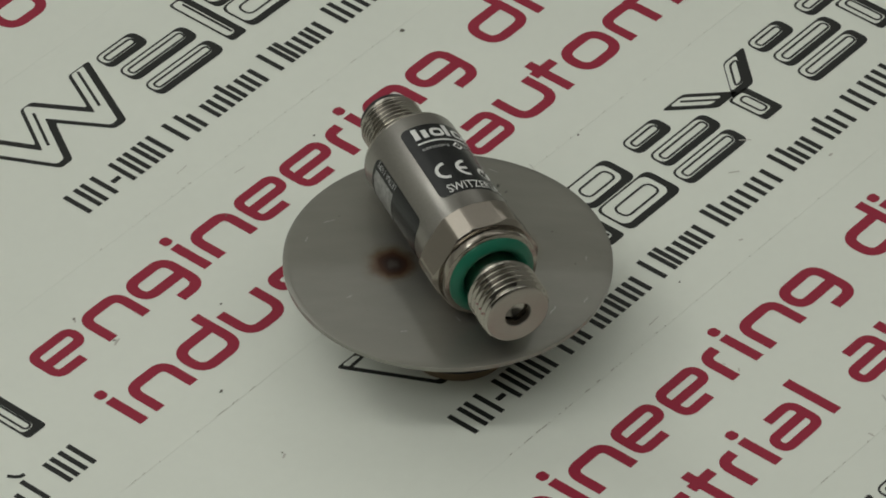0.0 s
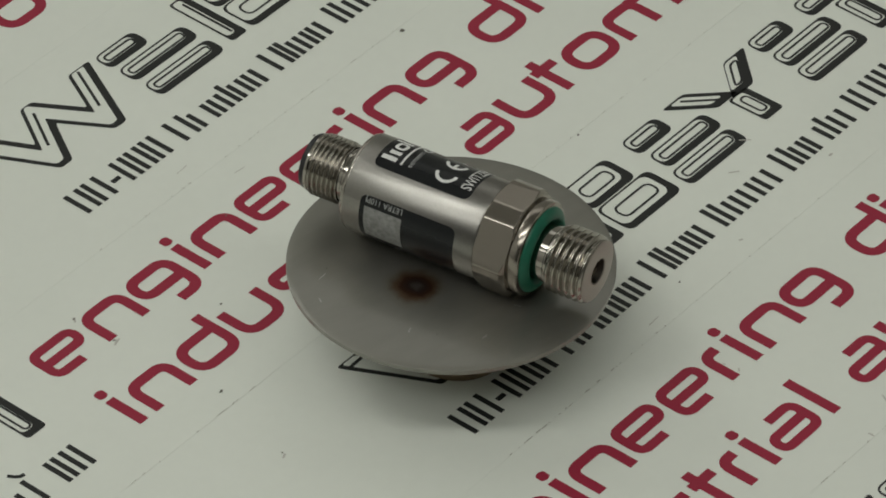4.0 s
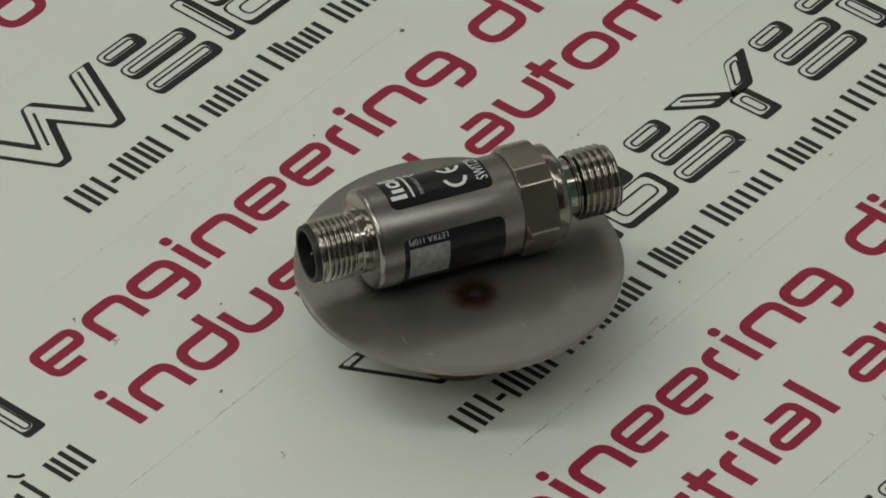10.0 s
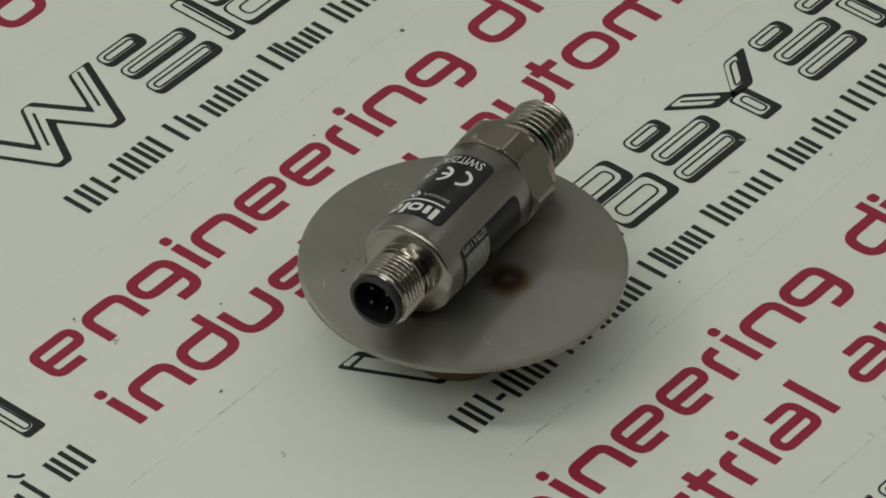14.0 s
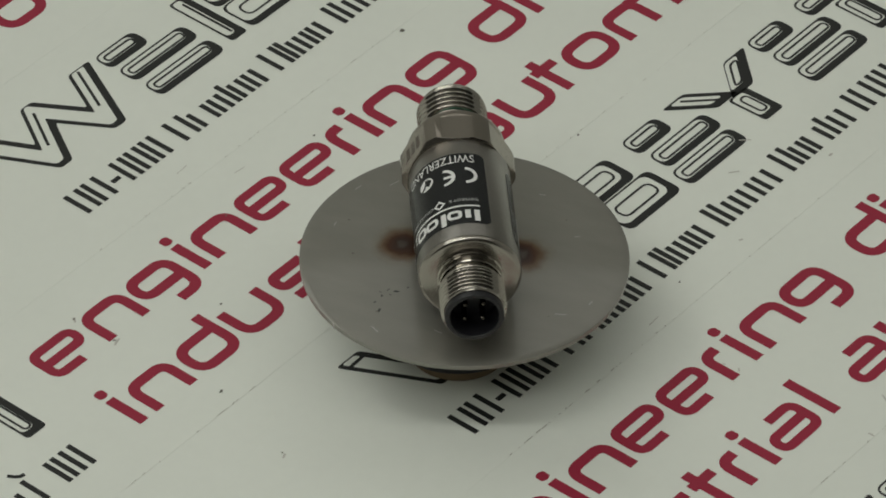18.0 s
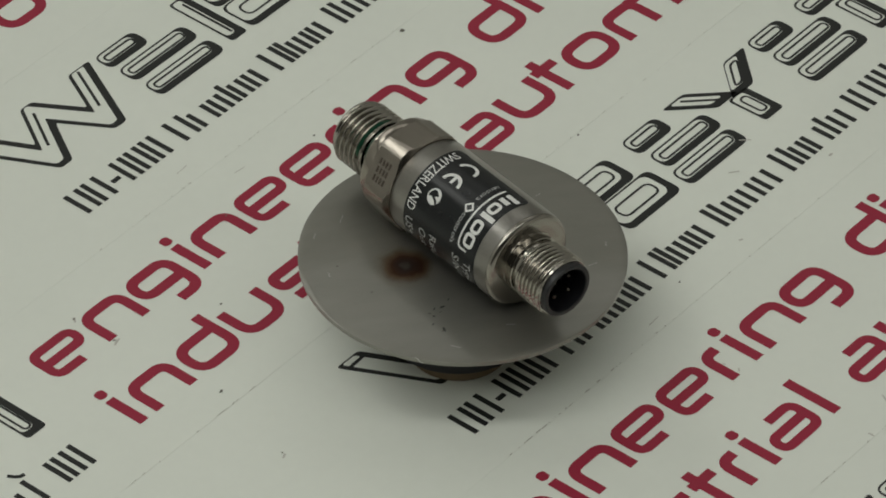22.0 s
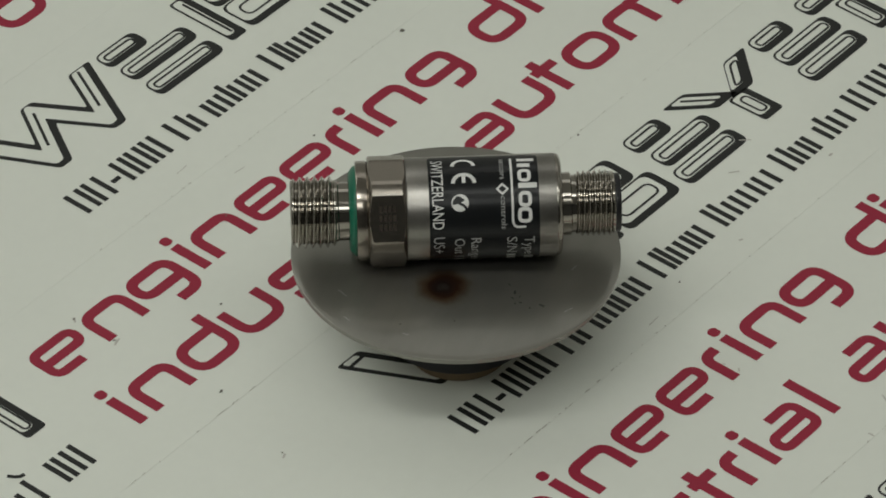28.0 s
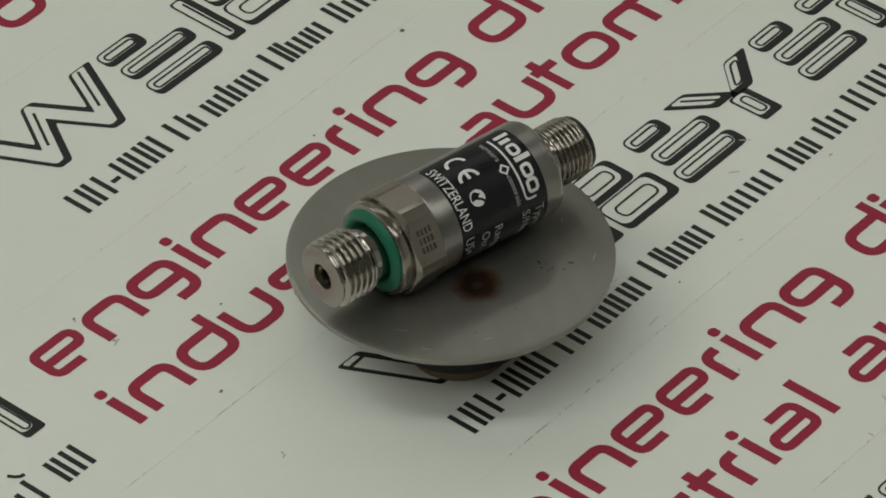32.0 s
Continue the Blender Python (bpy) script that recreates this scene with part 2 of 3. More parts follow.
def letter_strokes(ch):
    """Centre lines of one letter of the squarish print: (points, closed, corner radius), and its width."""
    if ch == "e":
        return [([(6.6, 0.85), (B - 0.2, 0.85), (B - 0.2, 7.95), (W - 0.95, 7.95), (W - 0.95, 4.35), (B, 4.35)], False, 2.0)], W
    if ch == "n":
        return [([(A, 0), (A, H - A), (W - A, H - A), (W - A, 0)], False, 2.5)], W
    if ch == "m":
        return [([(A, 0), (A, H - A), (9.0, H - A), (9.0, 0)], False, 2.5), ([(8.0, H - A), (17 - A, H - A), (17 - A, 0)], False, 2.5)], 17.0
    if ch == "g":
        return [([(W - A, 1.7 + A), (B, 1.7 + A), (B, H - A), (W - A, H - A), (W - A, A - 2.85), (4.4, A - 2.85)], False, 2.8)], W
    if ch == "i":
        return [([(A, 0), (A, H)], False, 0)], S
    if ch == "r":
        return [([(A, 0), (A, H - A), (4.6, H - A)], False, 2.2)], 4.6
    if ch == "d":
        return [([(W - A, H - A - 0.1), (B, H - A - 0.1), (B, A - 0.2), (W - A, A - 0.2), (W - A, 11.9)], False, 3.1)], W
    if ch == "u":
        return [([(A, H), (A, A - 0.2), (W - A, A - 0.2), (W - A, H)], False, 3.2)], W
    if ch == "s":
        return [([(W - 1.5, H - A), (A, H - A), (A, H / 2), (W - A, H / 2), (W - A, A), (1.0, A)], False, 2.2)], W
    if ch == "t":
        return [([(A, 0), (A, 11.0)], False, 0), ([(-1.2, H - A), (5.0, H - A)], False, 0)], 5.2
    if ch == "a":
        return [([(3.6, 7.95), (W - A + 0.1, 7.95), (W - A + 0.1, 0.9), (B, 0.9), (B, 4.35), (W - A - 0.5, 4.35)], False, 2.0)], W
    if ch == "l":
        return [([(A, 0), (A, 11.9)], False, 0)], S
    if ch == "o":
        return [([(B, A - 0.2), (W - A, A - 0.2), (W - A, H - A), (B, H - A)], True, 3.3)], W
    return [], W


LETTERS = {}


def letter_mesh(ch):
    if ch not in LETTERS:
        bm = bmesh.new()
        for k, (pts, closed, r) in enumerate(letter_strokes(ch)[0]):
            line = rounded(pts, r, closed) if r else [Vector(p) for p in pts]
            ribbon(bm, line, 2.02 if ch in "ea" else S, closed, lambda x, y: (x * MM, y * MM, k * 0.00001), 0.0 if closed else 0.0000004)
        if ch == "i":
            patch(bm, [(A + 1.25 * math.cos(a) * (1 - 0.12 * math.cos(4 * a)), 10.75 + 1.2 * math.sin(a)) for a in [2 * math.pi * k / 16 for k in range(16)]])
        me = bpy.data.meshes.new("letter")
        bm.to_mesh(me)
        bm.free()
        me.materials.append(MAROON)
        LETTERS[ch] = me
    return LETTERS[ch]


def maroon_word(strip, text, v, places):
    for ch, u in zip(text, places):
        ob = new("letter", letter_mesh(ch))
        ob.parent = strip
        ob.location = (u * MM, v * MM, 0.00006)


def bar(strip, x0, y0, x1, y1):
    bm = bmesh.new()
    patch(bm, [(x0, y0), (x1, y0), (x1, y1), (x0, y1)])
    part("print_bar", bm, BLACK_INK, strip, smooth=False).location.z = 0.00006


def bar_word(strip, v, chars, tall=6.8, low=5.2):
    """A word as plain upright bars, one or two for each character: (start, end, tall?)."""
    for u0, u1, big in chars:
        h = tall if big else low
        for a in ((u0,) if u1 - u0 < 2.2 else (u0, u1 - 1.15)):
            bar(strip, a, v, a + 1.15, v + h)


def chars_between(u0, u1, n, big=()):
    step = (u1 - u0) / n
    return [(u0 + i * step + 0.25, u0 + (i + 1) * step - 0.45, i in big) for i in range(n)]


def band(pts, width, r, grow):
    """The outline of a straight bar (its ends cut level, or rounded when it lies level) as a ring of points."""
    a, b = Vector(pts[0]), Vector(pts[-1])
    if abs(a.y - b.y) < 0.5:
        x0, x1 = min(a.x, b.x) - grow, max(a.x, b.x) + grow
        h = width / 2 + grow
        quad = [(x0, a.y - h), (x1, a.y - h), (x1, a.y + h), (x0, a.y + h)]
        return rounded(quad, min(r, h * 0.95), True)
    if a.y > b.y:
        a, b = b, a
    d = (b - a).normalized()
    half = (width / 2 + grow) / max(0.3, abs(d.y))
    lo, hi = a - d * grow / max(0.3, d.y), b + d * grow / max(0.3, d.y)
    quad = [(lo.x - half, lo.y), (lo.x + half, lo.y), (hi.x + half, hi.y), (hi.x - half, hi.y)]
    return rounded(quad, min(r, 1.0), True)


def zigzag_ring(pts, half, low, top, shift):
    """A ring of points round a zigzag stroke: its ends and corners cut level at the heights low and top."""
    pts = [Vector(p) for p in pts]
    sides = []
    for sign in (1, -1):
        lines = []
        for a, b in zip(pts, pts[1:]):
            d = (b - a).normalized()
            lines.append((a + Vector((-d.y, d.x)) * half * sign, d))
        p, d = lines[0]
        row = [p + d * ((top - p.y) / d.y)]
        for (p, d), (q, e) in zip(lines, lines[1:]):
            k = ((q.x - p.x) * e.y - (q.y - p.y) * e.x) / (d.x * e.y - d.y * e.x)
            tip = p + d * k
            flat = min(max(tip.y, low), top)
            row += [tip] if flat == tip.y else [p + d * ((flat - p.y) / d.y), q + e * ((flat - q.y) / e.y)]
        q, e = lines[-1]
        row.append(q + e * ((top - q.y) / e.y))
        sides.append(row)
    ring = [q + Vector(shift) for q in sides[0] + sides[1][::-1]]
    return rounded(ring, min(0.9, half * 0.4), True)


def outlined(strip, pts, width, r=2.0):
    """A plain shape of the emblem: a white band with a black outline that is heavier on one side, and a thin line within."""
    for grow, mat, z, off in ((0.72, BLACK_INK, 0.00006, (0.40, -0.40)), (-0.34, FILM, 0.00010, (-0.20, 0.20))):
        bm = bmesh.new()
        if len(pts) > 2:
            grow, off = (0.98, (0.36, -0.22)) if grow > 0 else (-0.2, (0.0, 0.0))
            patch(bm, zigzag_ring(pts, width / 2 + grow, pts[1][1] - 1.7 - grow, pts[0][1] + (0.1 if grow > 0 else -0.45), off))
        else:
            patch(bm, [p + Vector(off) for p in band(pts, width, r, grow)])
        ob = part("emblem_shape", bm, mat, strip, "black outlined emblem shape" if grow > 0 else "", smooth=False)
        ob.location.z = z
    bm = bmesh.new()
    if len(pts) > 2:
        for a, b in zip(pts[1::2], pts[2::2]):
            ribbon(bm, [Vector(a).lerp(Vector(b), f) + Vector((0.1, 0.3)) for f in (0.25, 0.6, 0.95)], 0.62)
        end = Vector(pts[0]).lerp(Vector(pts[1]), 0.13)
        ribbon(bm, [end + Vector((k, 0.05 * k)) for k in (-2.0, 0, 2.0)], 0.75)
    elif width < 3.3:
        ribbon(bm, [Vector(pts[0]).lerp(Vector(pts[1]), f) + Vector((0.35, -0.3)) for f in (0.08, 0.5, 0.92)], 0.6)
    else:
        ribbon(bm, [p + Vector((0.12, -0.1)) for p in band(pts, width, r, -width * 0.27)], 0.5, True)
    ob = part("emblem_line", bm, BLACK_INK, strip, smooth=False)
    ob.location.z = 0.00014


def emblem(strip, u, v, first=0, last=7):
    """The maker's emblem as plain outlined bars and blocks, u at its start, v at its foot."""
    shapes = [
        [([(2.0, 17.3), (9.8, 2.3), (17.2, 14.8), (25.0, 2.3), (32.0, 16.9)], 3.5)],
        [([(37.0, 14.9), (46.8, 14.9)], 3.6), ([(37.2, 8.7), (54.4, 8.7)], 3.7), ([(37.2, 2.0), (54.6, 2.0)], 3.7)],
        [([(60.2, 16.4), (60.2, 0.8)], 3.0), ([(64.6, 13.0), (76.4, 13.0)], 6.6), ([(64.6, 4.3), (79.0, 4.3)], 7.4)],
        [([(83.0, 14.8), (92.2, 14.8)], 3.7), ([(83.6, 8.3), (99.2, 8.3)], 4.0), ([(82.4, 1.9), (99.0, 1.9)], 4.0)],
        [([(99.4, 16.6), (105.8, 10.2)], 3.2), ([(117.2, 16.4), (111.0, 9.6)], 3.5), ([(108.8, 8.6), (109.0, 0.8)], 4.2)],
        [([(122.8, 15.0), (131.6, 15.0)], 3.7), ([(122.8, 8.6), (138.6, 8.6)], 4.0), ([(122.2, 2.2), (138.6, 2.2)], 4.0)],
        [([(138.0, 15.0), (154.0, 15.0)], 4.0), ([(145.9, 10.8), (145.9, 0.4)], 4.0)],
    ]
    for group in shapes[first:last]:
        for pts, k in group:
            outlined(strip, [(x + u, y + v) for x, y in pts], k)


SEAMS = (156.6, 109.4, 62.1, 15.1, -32.1, -79.4, -126.6)


def strips():
    made = []
    for i, (top, bottom) in enumerate(zip(SEAMS, SEAMS[1:])):
        st = thing("printed_strip", "wide off-white film strip with maroon and black print", "printed strip", "printed strips side by side")
        st.rotation_euler.z = radians(TURN)
        st.location.y, st.scale = 0.00557, (1.00717, 1.00717, 1.0)
        bm = bmesh.new()
        box(bm, -0.30, 0.32, (bottom + 0.012) * MM, (top - 0.012) * MM, -0.0001, 0.0, 0.00001)
        part("film", bm, FILM, st, smooth=False)
        made.append(st)
    far, la, ea, lb, eb, near = made
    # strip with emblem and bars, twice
    for st, v0 in ((la, 84.5), (lb, -10.1)):
        emblem(st, -25.0, v0)
        b = v0 - 13.6
        bar_word(st, b, chars_between(-23.2, -14.0, 2, (0, 1)) + chars_between(-10.6, 1.8, 3, (0, 1, 2)))
        bar(st, -13.4, b + 2.2, -11.2, b + 3.3)
        bar_word(st, b, [(4.9, 9.4, True), (10.2, 15.2, False), (15.9, 19.2, False), (20.1, 21.1, True), (21.8, 25.2, False), (25.9, 29.2, False)])
        bar_word(st, b, [(32.6, 37.0, True), (37.4, 38.4, True), (39.2, 42.4, False), (43.3, 44.3, False), (45.0, 48.4, False)])
        bar_word(st, b, [(51.8, 55.0, True), (56.2, 59.6, False), (60.8, 64.6, False), (65.6, 69.6, False)])
        bar_word(st, b, [(72.9, 76.6, True), (77.2, 80.6, False), (81.2, 86.2, False), (87.2, 88.2, True), (89.4, 93.2, False)])
        bar_word(st, b, [(96.2, 97.2, True), (98.6, 99.6, True)])
        bar_word(st, b, [(101.8, 105.4, True), (106.4, 110.0, True)])
    maroon_word(ea, "engineering", 43.65, [-59.9, -47.0, -34.0, -20.6, -16.7, -3.0, 10.1, 22.4, 29.5, 33.3, 46.9])
    maroon_word(ea, "di", 43.95, [66.0, 78.9])
    maroon_word(ea, "industrial", 24.4, [-59.9, -55.5, -42.0, -29.4, -16.2, -3.8, 3.0, 9.9, 14.3, 27.7])
    maroon_word(ea, "autom", 24.6, [38.2, 51.2, 64.2, 71.3, 83.9])
    maroon_word(eb, "engineering", -50.7, [-64.0, -51.1, -38.1, -24.7, -20.7, -7.1, 6.1, 18.6, 25.7, 29.9, 42.8])
    maroon_word(eb, "di", -50.6, [63.0, 75.4])
    maroon_word(eb, "industrial", -70.2, [-64.0, -59.6, -46.1, -33.5, -20.3, -8.0, -1.4, 5.7, 10.0, 23.4])
    maroon_word(eb, "autom", -70.2, [33.9, 46.9, 60.0, 67.1, 79.6])
    maroon_word(far, "to", 119.2, [1.8, 8.4])
    # the end of the print before, on the middle strip
    outlined(ea, [(-73.9, 55.0), (-73.9, 38.4)], 3.6)
    bar_word(ea, 23.9, [(-92.0, -87.6, False), (-85.6, -84.6, True)])
    bar_word(ea, 23.9, [(-79.6, -76.6, True), (-75.6, -72.2, True)])
    # emblem on the nearest strip, only its corner is in sight
    emblem(near, -25.0, -104.7)
    # specks of dirt and scuffs
    rnd = random.Random(5)
    for st, u, v, r in ((ea, -44.0, 19.0, 0.35), (ea, 21.9, 53.4, 0.3), (lb, 54.7, 14.6, 0.3), (lb, -49.2, -0.2, 0.25), (ea, -46.8, 52.9, 0.25), (ea, -26.1, 34.9, 0.3), (ea, -46.3, 43.2, 0.3),
                        (lb, 63.0, -2.6, 0.35), (ea, -6.7, 50.7, 0.2), (ea, 57.4, 61.0, 0.5), (lb, 33.7, -26.5, 0.25)):
        bm = bmesh.new()
        n = 9
        patch(bm, [(u + r * rnd.uniform(0.4, 1.1) * math.cos(2 * math.pi * k / n) * 1.5, v + r * rnd.uniform(0.4, 1.1) * math.sin(2 * math.pi * k / n)) for k in range(n)])
        part("dirt_speck", bm, DIRT, st, smooth=False).location.z = 0.00008
    for st, u, v, deg, ln, wd in ((lb, 65.4, -15.0, -35, 2.2, 0.28), (lb, 74.3, -10.8, -48, 2.4, 0.24), (lb, 50.6, -27.9, -20, 0.9, 0.35), (eb, 32.6, -74.7, 62, 1.8, 0.3), (lb, 81.4, -26.0, 10, 1.0, 0.5),
                                  (eb, 21.5, -49.7, 40, 1.0, 0.3), (eb, 21.0, -46.7, 100, 0.6, 0.3), (ea, -46.3, 42.6, 20, 2.0, 0.4), (ea, -46.9, 52.6, 55, 1.4, 0.4), (eb, 23.2, -78.6, 90, 1.2, 0.3),
                                  (lb, -49.6, -1.0, 15, 1.2, 0.4), (lb, 22.0, -29.5, 2, 3.0, 0.2), (ea, 5.0, 57.5, -3, 2.6, 0.16), (la, -2.0, 66.0, 4, 3.0, 0.16), (lb, -72.0, 1.5, 2, 4.0, 0.16)):
        a = radians(deg)
        bm = bmesh.new()
        ribbon(bm, [Vector((u + k * ln / 4 * math.cos(a), v + k * ln / 4 * math.sin(a) + rnd.uniform(-0.08, 0.08))) for k in range(-2, 3)], wd)
        part("scuff", bm, SCUFF, st, smooth=False).location.z = 0.00007
    # grime caught along the joints
    for st, v, u0, u1, n, wd in ((lb, -32.1, -24.0, 12.0, 26, 0.16), (lb, -32.1, 12.0, 74.0, 22, 0.1), (eb, -79.4, 6.0, 34.0, 16, 0.14), (ea, 15.1, -92.0, -30.0, 22, 0.1), (la, 62.1, -40.0, 60.0, 26, 0.08),
                                 (ea, 15.1, 40.0, 100.0, 16, 0.08)):
        bm = bmesh.new()
        for k in range(n):
            u, ln = rnd.uniform(u0, u1), rnd.uniform(0.2, 1.1)
            w = wd * rnd.uniform(0.5, 1.3)
            dv = rnd.uniform(0.0, 0.12)
            patch(bm, [(u, v + dv), (u + ln, v + dv + rnd.uniform(-0.04, 0.04)), (u + ln * 0.9, v + dv + w), (u + 0.1, v + dv + w)])
        part("joint_grime", bm, GRIME, st, smooth=False).location.z = 0.00005
    bm = bmesh.new()
    ribbon(bm, [Vector(p) for p in ((-85.6, 33.6), (-84.9, 32.4), (-84.2, 31.7), (-83.2, 31.5))], 0.8)
    part("ink_smear", bm, BLACK_INK, ea, smooth=False).location.z = 0.00007


# ---- turntable ----
PLATE_Z = 19.0      # rim of the plate above the strips
PLATE_R = 30.36
PLATE_X, PLATE_Y = -1.458, -0.614


def dome(x, y):
    rho2 = (x * x + y * y) / PLATE_R ** 2
    return 1.25 * (1 - rho2)


def turntable():
    base = thing("turntable", "small black turntable with a thin round steel plate, turning", "turntable")
    part("foot_ring", spin([(4.0, 0.0), (9.4, 0.0), (9.6, 0.2), (9.6, 2.5), (9.4, 2.7), (4.0, 2.7)]), CARDBOARD, base, "brown fibreboard ring").location = (0.0006, -0.0037, 0.0)
    part("drive_housing", spin([(3.0, 2.71), (14.2, 2.71), (14.4, 3.0), (14.4, 15.6), (13.9, 16.0), (3.0, 16.0)]), HUBBLACK, base).location.x = 0.0004
    bm = bmesh.new()
    seg, rings = 128, [0, 4, 8, 12, 16, 20, 24, 27, 29, PLATE_R - 0.25, PLATE_R]
    top, low = [], []
    for k, r in enumerate(rings):
        t_row, l_row = [], []
        for i in range(seg if r else 1):
            a = 2 * math.pi * i / seg
            x, y = r * math.cos(a), r * math.sin(a)
            z = dome(x, y)
            drop = 0.07 if k == len(rings) - 1 else 0.0
            t_row.append(bm.verts.new((x * MM, y * MM, (z - drop) * MM)))
            l_row.append(bm.verts.new((x * MM, y * MM, (z - 1.05 + drop) * MM)))
        top.append(t_row)
        low.append(l_row)
    for rows, up in ((top, True), (low, False)):
        for p, q in zip(rows, rows[1:]):
            for i in range(seg):
                j = (i + 1) % seg
                f = (p[0], q[i], q[j]) if len(p) == 1 else (p[i], q[i], q[j], p[j])
                bm.faces.new(f if up else f[::-1])
    for i in range(seg):
        j = (i + 1) % seg
        bm.faces.new((top[-1][i], low[-1][i], low[-1][j], top[-1][j]))
    plate = part("plate", bm, SHEET, base, "thin stainless steel plate with two brown weld marks", sharp=50)
    part("spindle", spin([(3.0, -2.9), (6.0, -2.9), (6.0, 0.05), (3.0, 0.05)], 48), STEEL, plate)
    rnd = random.Random(3)
    for x, y, r in ((-20.5, 10.5, 0.28), (23.4, -1.1, 0.28), (8.9, 20.9, 0.35), (19.0, 7.6, 0.3), (-14.0, -16.0, 0.2), (12.5, -17.0, 0.18)):
        bm = bmesh.new()
        n = 8
        bm.faces.new([bm.verts.new(((x + r * rnd.uniform(0.3, 1.0) * math.cos(2 * math.pi * k / n)) * MM, (y + r * rnd.uniform(0.3, 1.0) * math.sin(2 * math.pi * k / n)) * MM,
                                    (dome(x, y) + 0.05) * MM)) for k in range(n)])
        part("speck", bm, DIRT, plate, smooth=False)
    on_plate = lambda x, y: (x * MM, y * MM, (dome(x, y) + 0.04) * MM)
    for x, y, r, deg in ((7.5, 14.8, 0.42, 20), (9.1, 14.9, 0.3, 70), (10.2, 15.9, 0.22, 0), (9.6, 16.8, 0.3, 120), (10.2, 18.8, 0.28, 40), (8.6, 20.5, 0.5, 100), (6.0, 13.1, 0.25, 60), (8.2, 16.0, 0.18, 0)):
        a = radians(deg)
        bm = bmesh.new()
        n = 10
        ring = []
        for k in range(n):
            q, f = 2 * math.pi * k / n, rnd.uniform(0.5, 1.0)
            px, py = r * f * math.cos(q) * 1.7, r * f * math.sin(q) * 0.7
            ring.append(bm.verts.new(on_plate(x + px * math.cos(a) - py * math.sin(a), y + px * math.sin(a) + py * math.cos(a))))
        bm.faces.new(ring)
        part("pen_mark", bm, PEN, plate, smooth=False)
    # bright strokes painted for lamp glints on the steel, with fine scratches
    for x, y, deg, ln in ((25.5, -10.8, 70, 1.6), (25.4, 0.7, 95, 1.2), (7.6, 25.3, 150, 1.8), (14.9, 27.0, 120, 2.0), (-22.3, 9.1, 20, 2.2), (-26.2, 3.9, 80, 1.2), (-7.2, -21.3, 10, 1.4),
                          (-17.5, -12.3, 40, 1.3), (19.6, -14.2, 65, 2.4), (-3.5, 22.0, 170, 1.5), (2.5, -17.8, 130, 1.2)):
        a = radians(deg)
        bm = bmesh.new()
        pts = [Vector((x + k * ln / 4 * math.cos(a) + 0.12 * math.sin(k * 2.0), y + k * ln / 4 * math.sin(a))) for k in range(-2, 3)]
        ribbon(bm, pts, 0.15, False, on_plate)
        part("glint_scratch", bm, GLINT_SCRATCH, plate, smooth=False)
    return plate


# ---- pressure transmitter: local X runs from the process thread to the plug ----
BODY_R = 9.4
LABEL_R = BODY_R + 0.05


def on_body(s, phi, r=LABEL_R + 0.03):
    """Place on the case: s along the axis, phi round it from the top."""
    a = radians(phi)
    return (s * MM, -math.sin(a) * -1 * r * MM, math.cos(a) * r * MM)


DEG = math.degrees(1 / BODY_R)      # degrees for a millimetre of girth


def around(s0, phi0):
    """Placing for writing that runs round the case."""
    return lambda x, y: on_body(s0 + y, phi0 - x * DEG)


def along(s0, phi0):
    """Placing for writing that runs along the case."""
    return lambda x, y: on_body(s0 + x, phi0 + y * DEG)


def label_patch(s0, s1, p0, p1, corner=1.4):
    bm = bmesh.new()
    rows = []
    width = (p1 - p0) / DEG
    n = 48
    cuts = sorted({0.0, 0.1, 0.25, 0.5, 0.9, corner, width, width - 0.1, width - 0.25, width - 0.5, width - 0.9, width - corner} | {width * k / n for k in range(n + 1)})
    for c in cuts:
        d = min(c, width - c)
        inset = corner - math.sqrt(max(0.0, corner ** 2 - (corner - d) ** 2)) if d < corner else 0.0
        rows.append([bm.verts.new(on_body(s, p0 + c * DEG, LABEL_R)) for s in (s0 + inset, s1 - inset)])
    for p, q in zip(rows, rows[1:]):
        bm.faces.new((p[0], q[0], q[1], p[1]))
    bmesh.ops.recalc_face_normals(bm, faces=bm.faces)
    return bm


def writing(text, width, height, place):
    """Words in the built-in font, stretched to a width and a capital height, laid on the case."""
    cu = bpy.data.curves.new("words", "FONT")
    cu.body = text
    cu.resolution_u = 3
    ob = bpy.data.objects.new("words", cu)
    scene.collection.objects.link(ob)
    bpy.context.view_layer.update()
    me = bpy.data.meshes.new_from_object(ob.evaluated_get(bpy.context.evaluated_depsgraph_get()))
    bpy.data.objects.remove(ob)
    bm = bmesh.new()
    bm.from_mesh(me)
    bpy.data.meshes.remove(me)
    xs = [v.co.x for v in bm.verts]
    x0, x1 = min(xs), max(xs)
    for v in bm.verts:
        v.co = Vector(place((v.co.x - x0) / (x1 - x0) * width, v.co.y / 0.69 * height))
    return bm


def thread_radius(pitch, r_in, r_out, s0, s1):
    def radius(s, a):
        f = (s / pitch + a / (2 * math.pi)) % 1.0
        w = 1 - abs(2 * f - 1)
        w = min(1.0, max(0.0, (w - 0.10) / 0.78))
        end = min(1.0, max(0.0, min((s - s0) / (0.8 * pitch), (s1 - s) / (0.6 * pitch))))
        return r_in + (r_out - r_in) * w * (0.25 + 0.75 * end)
    return radius


